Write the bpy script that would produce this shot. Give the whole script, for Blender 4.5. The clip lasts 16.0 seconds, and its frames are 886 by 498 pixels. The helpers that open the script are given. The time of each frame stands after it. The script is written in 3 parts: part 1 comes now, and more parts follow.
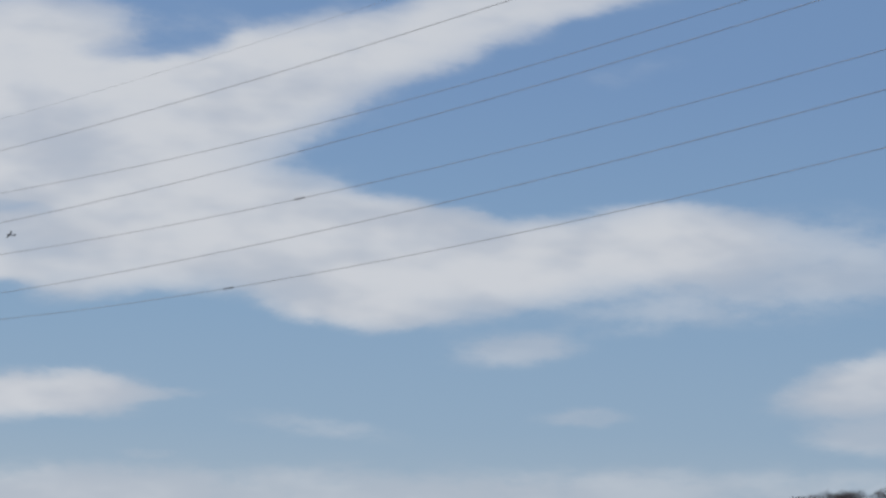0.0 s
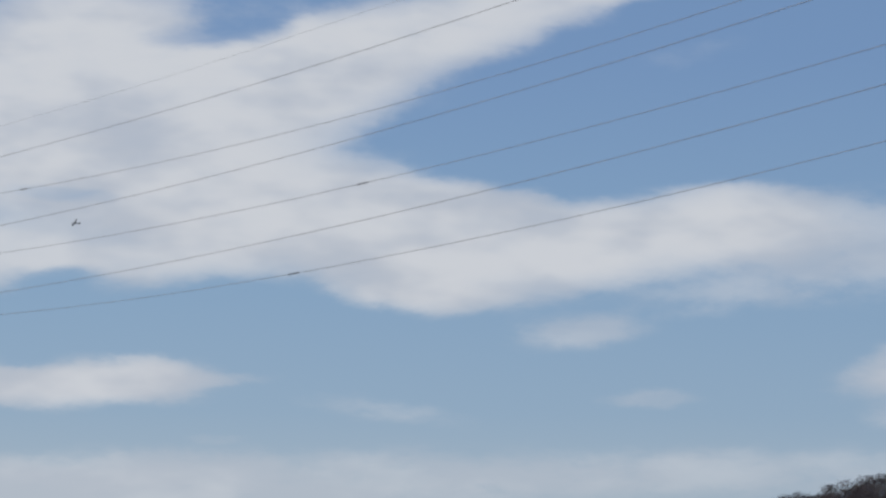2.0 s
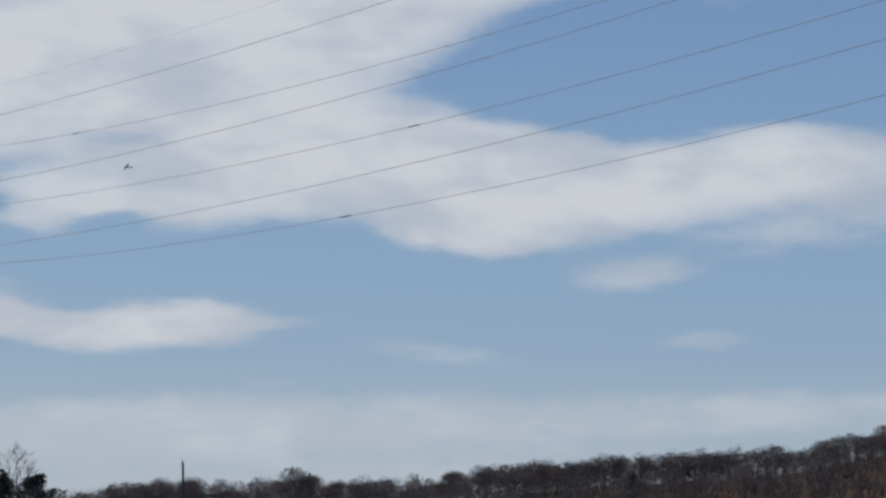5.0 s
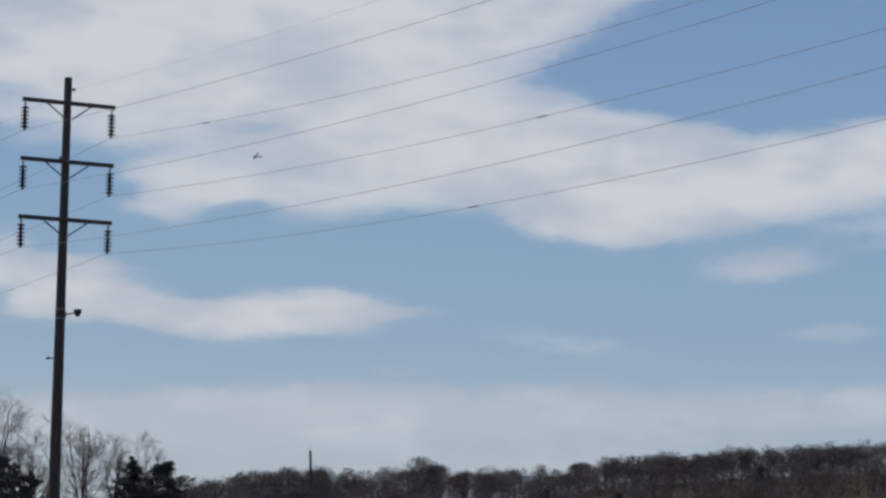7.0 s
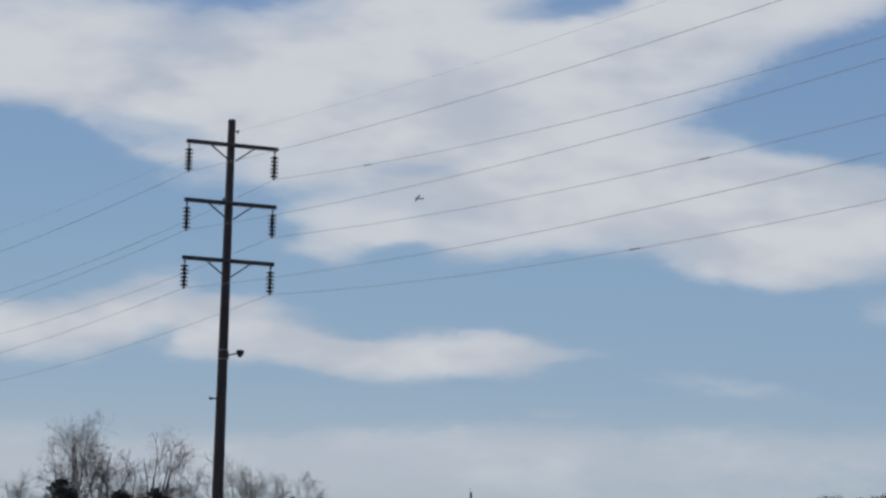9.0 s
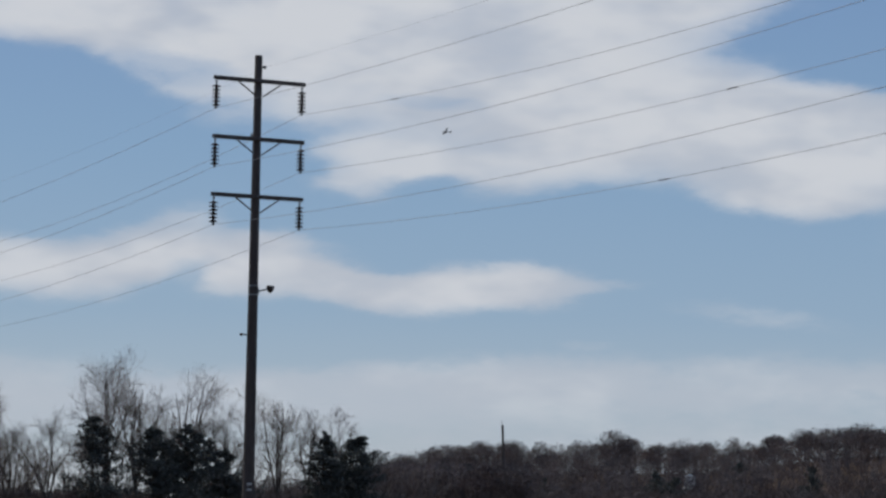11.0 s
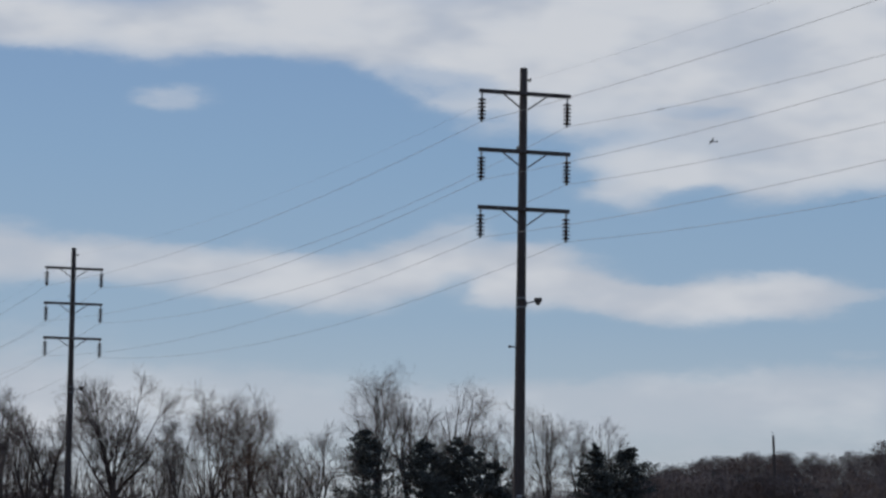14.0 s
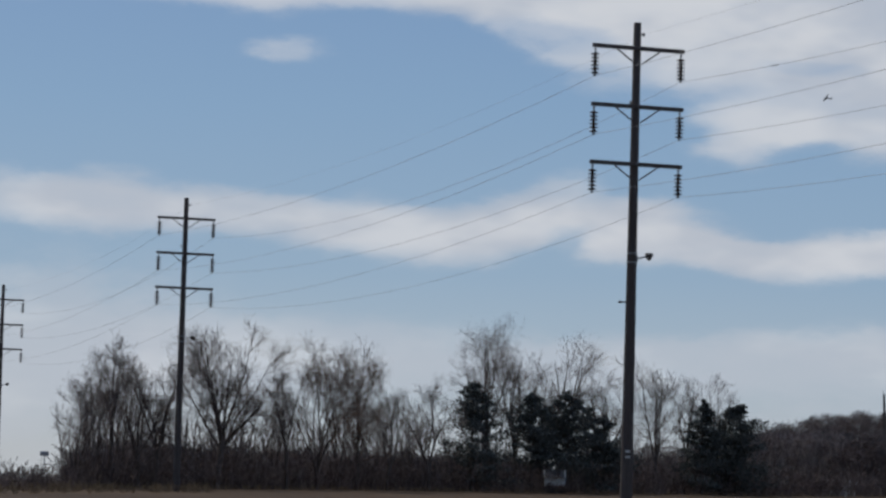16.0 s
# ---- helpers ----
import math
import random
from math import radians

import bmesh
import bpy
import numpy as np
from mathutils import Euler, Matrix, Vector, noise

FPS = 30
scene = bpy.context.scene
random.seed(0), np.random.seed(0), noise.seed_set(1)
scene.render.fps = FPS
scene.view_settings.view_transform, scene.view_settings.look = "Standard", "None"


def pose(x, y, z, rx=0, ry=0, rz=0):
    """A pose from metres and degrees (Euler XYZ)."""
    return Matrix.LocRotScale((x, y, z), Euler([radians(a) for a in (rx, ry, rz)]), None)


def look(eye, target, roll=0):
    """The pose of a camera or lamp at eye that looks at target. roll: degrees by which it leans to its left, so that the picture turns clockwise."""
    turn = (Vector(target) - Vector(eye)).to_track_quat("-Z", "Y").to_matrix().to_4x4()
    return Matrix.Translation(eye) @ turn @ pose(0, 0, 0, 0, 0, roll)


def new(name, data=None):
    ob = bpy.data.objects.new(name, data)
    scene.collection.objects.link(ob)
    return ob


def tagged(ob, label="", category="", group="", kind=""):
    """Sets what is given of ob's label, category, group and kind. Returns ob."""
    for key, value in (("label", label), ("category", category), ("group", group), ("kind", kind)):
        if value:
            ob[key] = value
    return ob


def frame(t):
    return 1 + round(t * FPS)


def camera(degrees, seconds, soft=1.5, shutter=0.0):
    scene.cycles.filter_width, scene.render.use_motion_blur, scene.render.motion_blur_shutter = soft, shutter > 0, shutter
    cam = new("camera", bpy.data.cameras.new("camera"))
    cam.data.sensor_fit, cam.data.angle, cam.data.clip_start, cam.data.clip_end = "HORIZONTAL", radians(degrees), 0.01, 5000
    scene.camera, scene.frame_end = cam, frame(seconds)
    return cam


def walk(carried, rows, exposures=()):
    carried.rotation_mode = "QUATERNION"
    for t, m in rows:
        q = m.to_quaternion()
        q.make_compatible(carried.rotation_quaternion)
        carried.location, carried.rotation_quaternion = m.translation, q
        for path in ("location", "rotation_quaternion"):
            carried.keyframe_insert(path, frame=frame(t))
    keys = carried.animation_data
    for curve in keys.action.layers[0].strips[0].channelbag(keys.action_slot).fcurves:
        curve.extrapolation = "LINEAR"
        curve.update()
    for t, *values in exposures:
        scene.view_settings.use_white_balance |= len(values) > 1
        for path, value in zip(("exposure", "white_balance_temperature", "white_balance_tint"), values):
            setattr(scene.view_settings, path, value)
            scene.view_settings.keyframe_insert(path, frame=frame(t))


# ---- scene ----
# ---- camera and its turn ----
EYE = (0.0, 0.0, 2.2)
LENS = 17.82

cam = camera(LENS, 16.0, soft=2.6)


def bearing(azimuth, distance, z=0.0):
    """A place by its bearing in degrees (0 is +y, clockwise) and its distance from the viewer."""
    a = radians(azimuth)
    return Vector((math.sin(a) * distance, math.cos(a) * distance, z))


def gaze(azimuth, elevation, roll):
    far = bearing(azimuth, 100.0 * math.cos(radians(elevation)), EYE[2] + 100.0 * math.sin(radians(elevation)))
    return look(EYE, far, roll)


# seconds, bearing, elevation, roll
PATH = [
    (0, 12.648, 7.588, 1.336),
    (0.5, 12.661, 7.595, 1.234),
    (1, 12.182, 7.396, 1.426),
    (1.5, 11.583, 7.239, 1.098),
    (2, 11.347, 7.224, 0.772),
    (2.5, 11.377, 7.132, 0.765),
    (3, 11.293, 7.157, 0.921),
    (3.5, 11.036, 7.114, 0.799),
    (5.8, 9.158, 5.674, 0.635),
    (6, 8.534, 5.740, 0.809),
    (6.5, 8.120, 5.718, 0.818),
    (7, 7.705, 5.806, 1.191),
    (7.5, 6.796, 6.043, 1.350),
    (8, 5.859, 6.131, 1.372),
    (8.5, 5.130, 6.382, 1.344),
    (9, 4.397, 6.574, 1.720),
    (11.3, 3.765, 5.140, 0.954),
    (11.5, 3.695, 5.172, 0.920),
    (12, 3.206, 5.214, 0.804),
    (12.5, 2.071, 5.211, 0.730),
    (13, 0.584, 5.031, 0.537),
    (13.5, -1.091, 5.095, 0.422),
    (14, -1.600, 5.358, 0.839),
    (14.5, -2.363, 5.175, 1.221),
    (15, -2.677, 4.175, 1.425),
    (15.5, -2.616, 4.181, 1.850),
    (16, -3.838, 4.369, 1.695),
]
walk(cam, [(t, gaze(a, e, r)) for t, a, e, r in PATH], exposures=[(0.0, 0.0), (16.0, 0.0)])

# ---- light ----
SUN_BEARING, SUN_ELEVATION = -42.0, 42.0
sun_data = bpy.data.lights.new("sun", "SUN")
sun_data.energy, sun_data.angle, sun_data.color = 2.2, radians(0.6), (1.0, 0.94, 0.85)
sun = new("sun", sun_data)
sun_way = Vector((math.sin(radians(SUN_BEARING)) * math.cos(radians(SUN_ELEVATION)),
                  math.cos(radians(SUN_BEARING)) * math.cos(radians(SUN_ELEVATION)),
                  math.sin(radians(SUN_ELEVATION))))
sun.matrix_world = look(sun_way * 200, (0, 0, 0))

world = bpy.data.worlds.new("sky")
scene.world = world
world.use_nodes = True
wt = world.node_tree
wt.nodes.clear()


def wnode(kind, **settings):
    n = wt.nodes.new(kind)
    for key, value in settings.items():
        setattr(n, key, value)
    return n


def wmath(op, a, b=None, c=None, clamp=False):
    n = wnode("ShaderNodeMath", operation=op, use_clamp=clamp)
    for i, v in enumerate((a, b, c)):
        if v is None:
            continue
        if isinstance(v, (int, float)):
            n.inputs[i].default_value = v
        else:
            wt.links.new(v, n.inputs[i])
    return n.outputs[0]


def wsmooth(v, lo, hi, to_lo=0.0, to_hi=1.0):
    n = wnode("ShaderNodeMapRange", interpolation_type="SMOOTHSTEP")
    wt.links.new(v, n.inputs["Value"])
    for key, value in (("From Min", lo), ("From Max", hi), ("To Min", to_lo), ("To Max", to_hi)):
        n.inputs[key].default_value = value
    return n.outputs["Result"]


def wnoise(vector, scale, detail, rough, color=False):
    n = wnode("ShaderNodeTexNoise")
    wt.links.new(vector, n.inputs["Vector"])
    n.inputs["Scale"].default_value, n.inputs["Detail"].default_value, n.inputs["Roughness"].default_value = scale, detail, rough
    return n.outputs["Color" if color else "Fac"]


sky_tex = wnode("ShaderNodeTexSky", sky_type="NISHITA", sun_disc=False)
sky_tex.sun_elevation, sky_tex.sun_rotation = radians(SUN_ELEVATION), radians(SUN_BEARING)
sky_tex.altitude, sky_tex.air_density, sky_tex.dust_density, sky_tex.ozone_density = 100, 1.0, 0.6, 2.0

# bearing and elevation of the sky, in degrees
coords = wnode("ShaderNodeTexCoord")
split = wnode("ShaderNodeSeparateXYZ")
wt.links.new(coords.outputs["Generated"], split.inputs[0])
sky_az = wmath("MULTIPLY", wmath("ARCTAN2", split.outputs[0], split.outputs[1]), 57.29578)
sky_el = wmath("MULTIPLY", wmath("ARCSINE", split.outputs[2]), 57.29578)
flat = wnode("ShaderNodeCombineXYZ")
wt.links.new(sky_az, flat.inputs[0])
wt.links.new(sky_el, flat.inputs[1])
stretched = wnode("ShaderNodeVectorMath", operation="MULTIPLY")
wt.links.new(flat.outputs[0], stretched.inputs[0])
stretched.inputs[1].default_value = (0.42, 1.0, 1.0)


def warp(vector, scale, detail, amount):
    """Shift the sky's coordinates by noise, so that cloud edges billow and fray."""
    centred = wnode("ShaderNodeVectorMath", operation="SUBTRACT")
    wt.links.new(wnoise(stretched.outputs[0], scale, detail, 0.6, True), centred.inputs[0])
    centred.inputs[1].default_value = (0.5, 0.5, 0.5)
    moved = wnode("ShaderNodeVectorMath", operation="MULTIPLY_ADD")
    wt.links.new(centred.outputs[0], moved.inputs[0])
    moved.inputs[1].default_value = amount
    wt.links.new(vector, moved.inputs[2])
    return moved.outputs[0]


frayed = warp(warp(flat.outputs[0], 0.5, 2.0, (1.3, 0.55, 0.0)), 1.6, 5.0, (0.95, 0.42, 0.0))
cover = [None]


def lens_of_sky(azimuth, elevation, wide, high, tilt):
    """Distance from the middle of a lens in the sky, 1 at its rim: its place, half sizes and tilt in degrees."""
    place = wnode("ShaderNodeMapping", vector_type="TEXTURE")
    wt.links.new(frayed, place.inputs["Vector"])
    place.inputs["Location"].default_value = (azimuth, elevation, 0)
    place.inputs["Rotation"].default_value = (0, 0, radians(tilt))
    place.inputs["Scale"].default_value = (wide, high, 1)
    size = wnode("ShaderNodeVectorMath", operation="LENGTH")
    wt.links.new(place.outputs[0], size.inputs[0])
    return size.outputs["Value"]


def puff(azimuth, elevation, wide, high, tilt, density):
    """One soft lens of cloud."""
    clear = wsmooth(lens_of_sky(azimuth, elevation, wide, high, tilt), 0.35, 1.32, 1.0 - density, 1.0)
    cover[0] = clear if cover[0] is None else wmath("MULTIPLY", cover[0], clear)


def gap(azimuth, elevation, wide, high, tilt, strength):
    """A hole in the clouds laid down so far."""
    keep = wsmooth(lens_of_sky(azimuth, elevation, wide, high, tilt), 0.45, 1.25, 1.0 - strength, 1.0)
    cover[0] = wmath("SUBTRACT", 1.0, wmath("MULTIPLY", wmath("SUBTRACT", 1.0, cover[0]), keep))


# main bank, upper left of the blue gap
puff(4.19, 11.33, 2.18, 1.26, 1, 1)
puff(5.30, 8.99, 4.81, 1.49, 1, 1)
puff(9.97, 11.32, 3.78, 0.97, 15, 1)
puff(13.33, 12.30, 2.98, 0.69, 13, 0.9)
puff(15.66, 12.89, 2.64, 0.57, 9, 0.8)
puff(7.33, 10.21, 3.78, 1.03, 6, 1)
# main bank, tongue under the blue gap
puff(7.41, 7.81, 4.81, 1.20, -2, 1)
puff(10.53, 7.21, 3.78, 1.09, -7, 1)
puff(10.78, 6.42, 1.95, 0.52, -3, 1)
puff(13.99, 7.28, 3.78, 0.86, 3, 1)
puff(17.22, 7.66, 2.64, 0.83, 5, 1)
puff(19.73, 7.33, 2.75, 0.69, 1, 0.4)
puff(5.04, 6.82, 2.18, 0.52, 4, 0.8)
# main bank, over the near pole
puff(-3.40, 10.49, 3.78, 1.26, -4, 1)
puff(1.71, 9.59, 3.78, 1.60, 2, 1)
puff(4.00, 10.58, 4.81, 1.60, 6, 1)
puff(-1.26, 8.78, 1.95, 0.52, -16, 0.25)
puff(1.15, 7.95, 1.0, 0.45, 0, 0.6)
puff(2.84, 6.99, 1.95, 0.57, -6, 0.9)
puff(2.28, 6.52, 1.26, 0.34, 2, 0.8)
puff(7.47, 11.01, 4.81, 1.03, 6, 1)
puff(5.69, 8.23, 4.58, 1.38, -2, 1)
# blue holes in the bank
gap(-1.32, 10.20, 1.72, 0.44, -2, 0.55)
gap(6.76, 11.47, 1.38, 0.34, 6, 0.6)
gap(3.38, 8.16, 1.03, 0.18, 2, 0.25)
gap(3.43, 6.38, 1.26, 0.30, 5, 0.8)
# gap beside the bank's upper edge
gap(7.11, 11.85, 1.26, 0.60, 1, 0.62)
gap(4.09, 8.09, 0.80, 0.16, 1, 0.15)
gap(12.32, 9.94, 2.64, 0.52, 13, 0.95)
gap(16.84, 10.63, 4.93, 1.15, 11, 0.95)
# lower lip of the gap and the thin tail of the tongue
puff(10.97, 8.31, 2.64, 0.55, -5, 0.95)
puff(13.06, 7.84, 2.98, 0.57, -5, 0.9)
puff(16.64, 8.06, 2.64, 0.52, 5, 0.7)
puff(20.30, 7.67, 3.78, 0.92, 5, 0.3)
puff(19.96, 6.77, 4.13, 0.69, 5, 0.3)
# small clouds under the bank
puff(14.19, 5.62, 1.55, 0.46, 5, 0.55)
puff(17.0, 6.35, 2.6, 0.4, 6, 0.25)
puff(21.21, 4.96, 2.06, 0.66, 9, 0.9)
puff(21.54, 4.00, 1.72, 0.44, 1, 0.6)
puff(10.26, 3.95, 1.83, 0.28, -9, 0.34)
puff(6.75, 3.32, 0.8, 0.14, 2, 0.25)
puff(15.65, 4.16, 1.15, 0.21, 4, 0.4)
puff(16.26, 11.25, 1.26, 0.30, 6, 0.16)
# long lens cloud low in the middle
puff(-0.43, 4.80, 2.29, 0.71, -2, 1)
puff(1.62, 4.52, 2.18, 0.53, -11, 0.9)
puff(4.13, 4.42, 2.86, 0.5, 1, 1)
puff(5.55, 4.56, 1.42, 0.47, 5, 1)
puff(7.00, 4.52, 1.15, 0.18, 7, 0.4)
gap(2.29, 4.90, 1.03, 0.23, -5, 0.7)
# top bank over the blue field
puff(-10.80, 9.82, 4.13, 0.63, 1, 1)
puff(-6.91, 9.81, 2.64, 0.69, 5, 1)
puff(-4.13, 9.83, 2.98, 0.80, -9, 1)
puff(-2.27, 9.42, 2.29, 0.92, -21, 1)
puff(-0.19, 9.57, 2.75, 1.60, -9, 1)
puff(-0.74, 8.14, 1.49, 0.69, -24, 0.35)
gap(-1.75, 8.7, 1.4, 0.36, -12, 0.45)
puff(-7.21, 8.35, 0.83, 0.30, 1, 0.45)
puff(-10.55, 5.81, 0.92, 0.18, 1, 0.3)
# low band on the left
puff(-10.86, 5.12, 3.21, 0.63, -3, 0.95)
puff(-7.68, 4.99, 2.64, 0.52, -3, 0.8)
puff(-4.93, 4.81, 2.64, 0.60, -1, 0.95)
puff(-3.09, 4.65, 1.95, 0.66, 11, 0.95)
puff(-1.84, 5.43, 1.38, 0.57, 25, 0.6)
puff(-0.10, 4.89, 2.06, 0.69, 1, 0.9)
puff(1.62, 4.57, 1.83, 0.46, -13, 0.8)
gap(-1.59, 4.34, 0.80, 0.41, 21, 0.6)
gap(-4.03, 5.47, 1.95, 0.18, 5, 0.4)
gap(2.30, 4.98, 1.38, 0.25, -5, 0.5)
# pale bars above the horizon
puff(-8.96, 2.05, 8.02, 0.86, 1, 0.5)
puff(2.45, 2.19, 7.45, 0.69, 3, 0.4)
# milky air low on the left
puff(-12.01, 2.05, 4.81, 2.18, 2, 0.55)
puff(-6.33, 2.01, 5.96, 0.92, 2, 0.35)
puff(1.55, 2.24, 5.73, 0.69, 4, 0.3)
# pale bars above the horizon, further right
puff(8.93, 2.61, 9.17, 0.63, 1, 0.5)
puff(18.62, 2.78, 8.02, 0.57, 3, 0.4)
puff(8.0, 1.6, 9.0, 0.75, 1, 0.4)
streaks = wnoise(stretched.outputs[0], 0.8, 3.0, 0.5)
solid = wmath("SUBTRACT", 1.0, cover[0])
wisps = wnoise(stretched.outputs[0], 2.4, 5.0, 0.6)
frayed_edge = wsmooth(wmath("MULTIPLY_ADD", solid, 0.9, wisps), 0.4, 1.05)
banks = wmath("MULTIPLY", wmath("MULTIPLY", solid, frayed_edge), wsmooth(wmath("MULTIPLY_ADD", wisps, 0.5, streaks), 0.45, 0.9, 0.83, 0.99))
# broken cloud over the rest of the sky
rest = wmath("MULTIPLY", wsmooth(wnoise(coords.outputs["Generated"], 3.0, 6.0, 0.6), 0.45, 0.65, 0.0, 0.8), wsmooth(sky_el, 13.0, 20.0))
veil = wmath("MAXIMUM", banks, rest)

# clear air: deep blue above, paler and hazier towards the horizon
height = wmath("MULTIPLY", sky_el, 1 / 30.0, clamp=True)
air = wnode("ShaderNodeValToRGB")
wt.links.new(height, air.inputs["Fac"])
tones = air.color_ramp.elements
tones[0].position, tones[0].color = 0.0, (0.43, 0.48, 0.54, 1)
tones[1].position, tones[1].color = 1.0, (0.10, 0.19, 0.40, 1)
for place, tone in ((0.06, (0.35, 0.44, 0.545, 1)), (0.13, (0.258, 0.377, 0.53, 1)), (0.24, (0.208, 0.338, 0.52, 1)), (0.37, (0.165, 0.28, 0.49, 1))):
    tones.new(place).color = tone
air_bright = wnode("ShaderNodeVectorMath", operation="SCALE")
wt.links.new(air.outputs["Color"], air_bright.inputs[0])
air_bright.inputs["Scale"].default_value = 9.6
low_sky = wnode("ShaderNodeMix", data_type="RGBA")
wt.links.new(wsmooth(sky_el, 16.0, 40.0, 0.9, 0.2), low_sky.inputs["Factor"])
wt.links.new(sky_tex.outputs[0], low_sky.inputs["A"])
wt.links.new(air_bright.outputs[0], low_sky.inputs["B"])

cloud_colour = wnode("ShaderNodeMix", data_type="RGBA")
cloud_colour.inputs["A"].default_value = (4.85, 5.2, 5.85, 1)
cloud_colour.inputs["B"].default_value = (5.95, 6.2, 6.65, 1)
wt.links.new(wsmooth(wmath("MULTIPLY_ADD", sky_el, 0.02, streaks), 0.48, 0.76), cloud_colour.inputs["Factor"])
sky_mix = wnode("ShaderNodeMix", data_type="RGBA")
wt.links.new(veil, sky_mix.inputs["Factor"])
wt.links.new(low_sky.outputs["Result"], sky_mix.inputs["A"])
wt.links.new(cloud_colour.outputs["Result"], sky_mix.inputs["B"])
background = wnode("ShaderNodeBackground")
background.inputs["Strength"].default_value = 0.1
wt.links.new(sky_mix.outputs["Result"], background.inputs["Color"])
world_out = wnode("ShaderNodeOutputWorld")
wt.links.new(background.outputs[0], world_out.inputs[0])

# ---- materials ----


def material(name, dark, light, scale, rough=0.85, metal=0.0, bump=0.3, stretch=(1, 1, 1), coarse=0.15, vary=0.0):
    """A surface of two colours mixed by fine grain and broad stains, with relief; vary: spread between loose pieces."""
    m = bpy.data.materials.new(name)
    m.use_nodes = True
    t = m.node_tree
    bsdf = t.nodes["Principled BSDF"]
    where = t.nodes.new("ShaderNodeTexCoord")
    shape = t.nodes.new("ShaderNodeMapping")
    shape.inputs["Scale"].default_value = stretch
    t.links.new(where.outputs["Object"], shape.inputs["Vector"])
    grain, stain = t.nodes.new("ShaderNodeTexNoise"), t.nodes.new("ShaderNodeTexNoise")
    for n, s, d in ((grain, scale, 6.0), (stain, scale * coarse, 3.0)):
        n.inputs["Scale"].default_value, n.inputs["Detail"].default_value = s, d
        t.links.new(shape.outputs[0], n.inputs["Vector"])
    both = t.nodes.new("ShaderNodeMath")
    both.operation = "MULTIPLY_ADD"
    t.links.new(grain.outputs["Fac"], both.inputs[0])
    both.inputs[1].default_value = 0.6
    half = t.nodes.new("ShaderNodeMath")
    half.operation = "MULTIPLY"
    t.links.new(stain.outputs["Fac"], half.inputs[0])
    half.inputs[1].default_value = 0.4
    t.links.new(half.outputs[0], both.inputs[2])
    factor = both.outputs[0]
    if vary:
        geo = t.nodes.new("ShaderNodeNewGeometry")
        spread = t.nodes.new("ShaderNodeMath")
        spread.operation = "MULTIPLY_ADD"
        t.links.new(geo.outputs["Random Per Island"], spread.inputs[0])
        spread.inputs[1].default_value = vary
        t.links.new(factor, spread.inputs[2])
        shift = t.nodes.new("ShaderNodeMath")
        shift.operation = "SUBTRACT"
        t.links.new(spread.outputs[0], shift.inputs[0])
        shift.inputs[1].default_value = vary / 2
        factor = shift.outputs[0]
    ramp = t.nodes.new("ShaderNodeValToRGB")
    ramp.color_ramp.elements[0].position, ramp.color_ramp.elements[1].position = 0.3, 0.7
    ramp.color_ramp.elements[0].color, ramp.color_ramp.elements[1].color = (*dark, 1), (*light, 1)
    t.links.new(factor, ramp.inputs["Fac"])
    t.links.new(ramp.outputs["Color"], bsdf.inputs["Base Color"])
    bsdf.inputs["Roughness"].default_value, bsdf.inputs["Metallic"].default_value = rough, metal
    if rough >= 0.9:
        bsdf.inputs["Specular IOR Level"].default_value = 0.1
    if bump:
        relief = t.nodes.new("ShaderNodeBump")
        relief.inputs["Strength"].default_value, relief.inputs["Distance"].default_value = bump, 0.02
        t.links.new(grain.outputs["Fac"], relief.inputs["Height"])
        t.links.new(relief.outputs["Normal"], bsdf.inputs["Normal"])
    return m


POLE_WOOD = material("weathered pole wood", (0.034, 0.027, 0.025), (0.1, 0.079, 0.07), 6.0, 0.85, stretch=(6, 6, 0.4))
ARM_WOOD = material("grey arm timber", (0.05, 0.042, 0.038), (0.12, 0.1, 0.09), 8.0, 0.85)
GALVANISED = material("galvanised steel", (0.18, 0.19, 0.2), (0.32, 0.33, 0.34), 14.0, 0.5, 0.8, 0.1)
PORCELAIN = material("brown glazed porcelain", (0.025, 0.016, 0.015), (0.045, 0.028, 0.024), 5.0, 0.25, 0.0, 0.0)
CONDUCTOR = material("dull aluminium strand", (0.16, 0.165, 0.18), (0.27, 0.275, 0.29), 30.0, 0.6, 0.6, 0.1)
BARK = material("grey-brown bark", (0.055, 0.043, 0.038), (0.16, 0.13, 0.112), 3.0, 0.92, stretch=(3, 3, 0.7))
TWIG = material("bare twigs", (0.1, 0.083, 0.077), (0.26, 0.215, 0.195), 1.2, 0.9, bump=0.0, vary=0.4)
BUD_TWIG = material("reddish budding twigs", (0.09, 0.063, 0.053), (0.22, 0.16, 0.13), 1.2, 0.9, bump=0.0, vary=0.4)
NEEDLES = material("dark pine needles", (0.042, 0.047, 0.044), (0.09, 0.097, 0.086), 0.8, 0.8, bump=0.0, vary=0.5)
BRUSH = material("dead brush", (0.08, 0.063, 0.058), (0.205, 0.158, 0.142), 0.6, 0.95, bump=0.0, vary=0.5)
WOODS = material("far bare woods", (0.095, 0.08, 0.077), (0.25, 0.207, 0.193), 0.16, 0.95, bump=0.0, vary=0.12)
RED_WOODS = material("reddish bare woods", (0.082, 0.06, 0.054), (0.2, 0.148, 0.13), 0.16, 0.95, bump=0.0, vary=0.12)
DARK_WOODS = material("dark bare woods", (0.065, 0.054, 0.054), (0.16, 0.134, 0.128), 0.16, 0.95, bump=0.0, vary=0.12)
FIELD = material("dry stubble field", (0.045, 0.028, 0.017), (0.105, 0.067, 0.04), 0.8, 0.95, coarse=0.06)
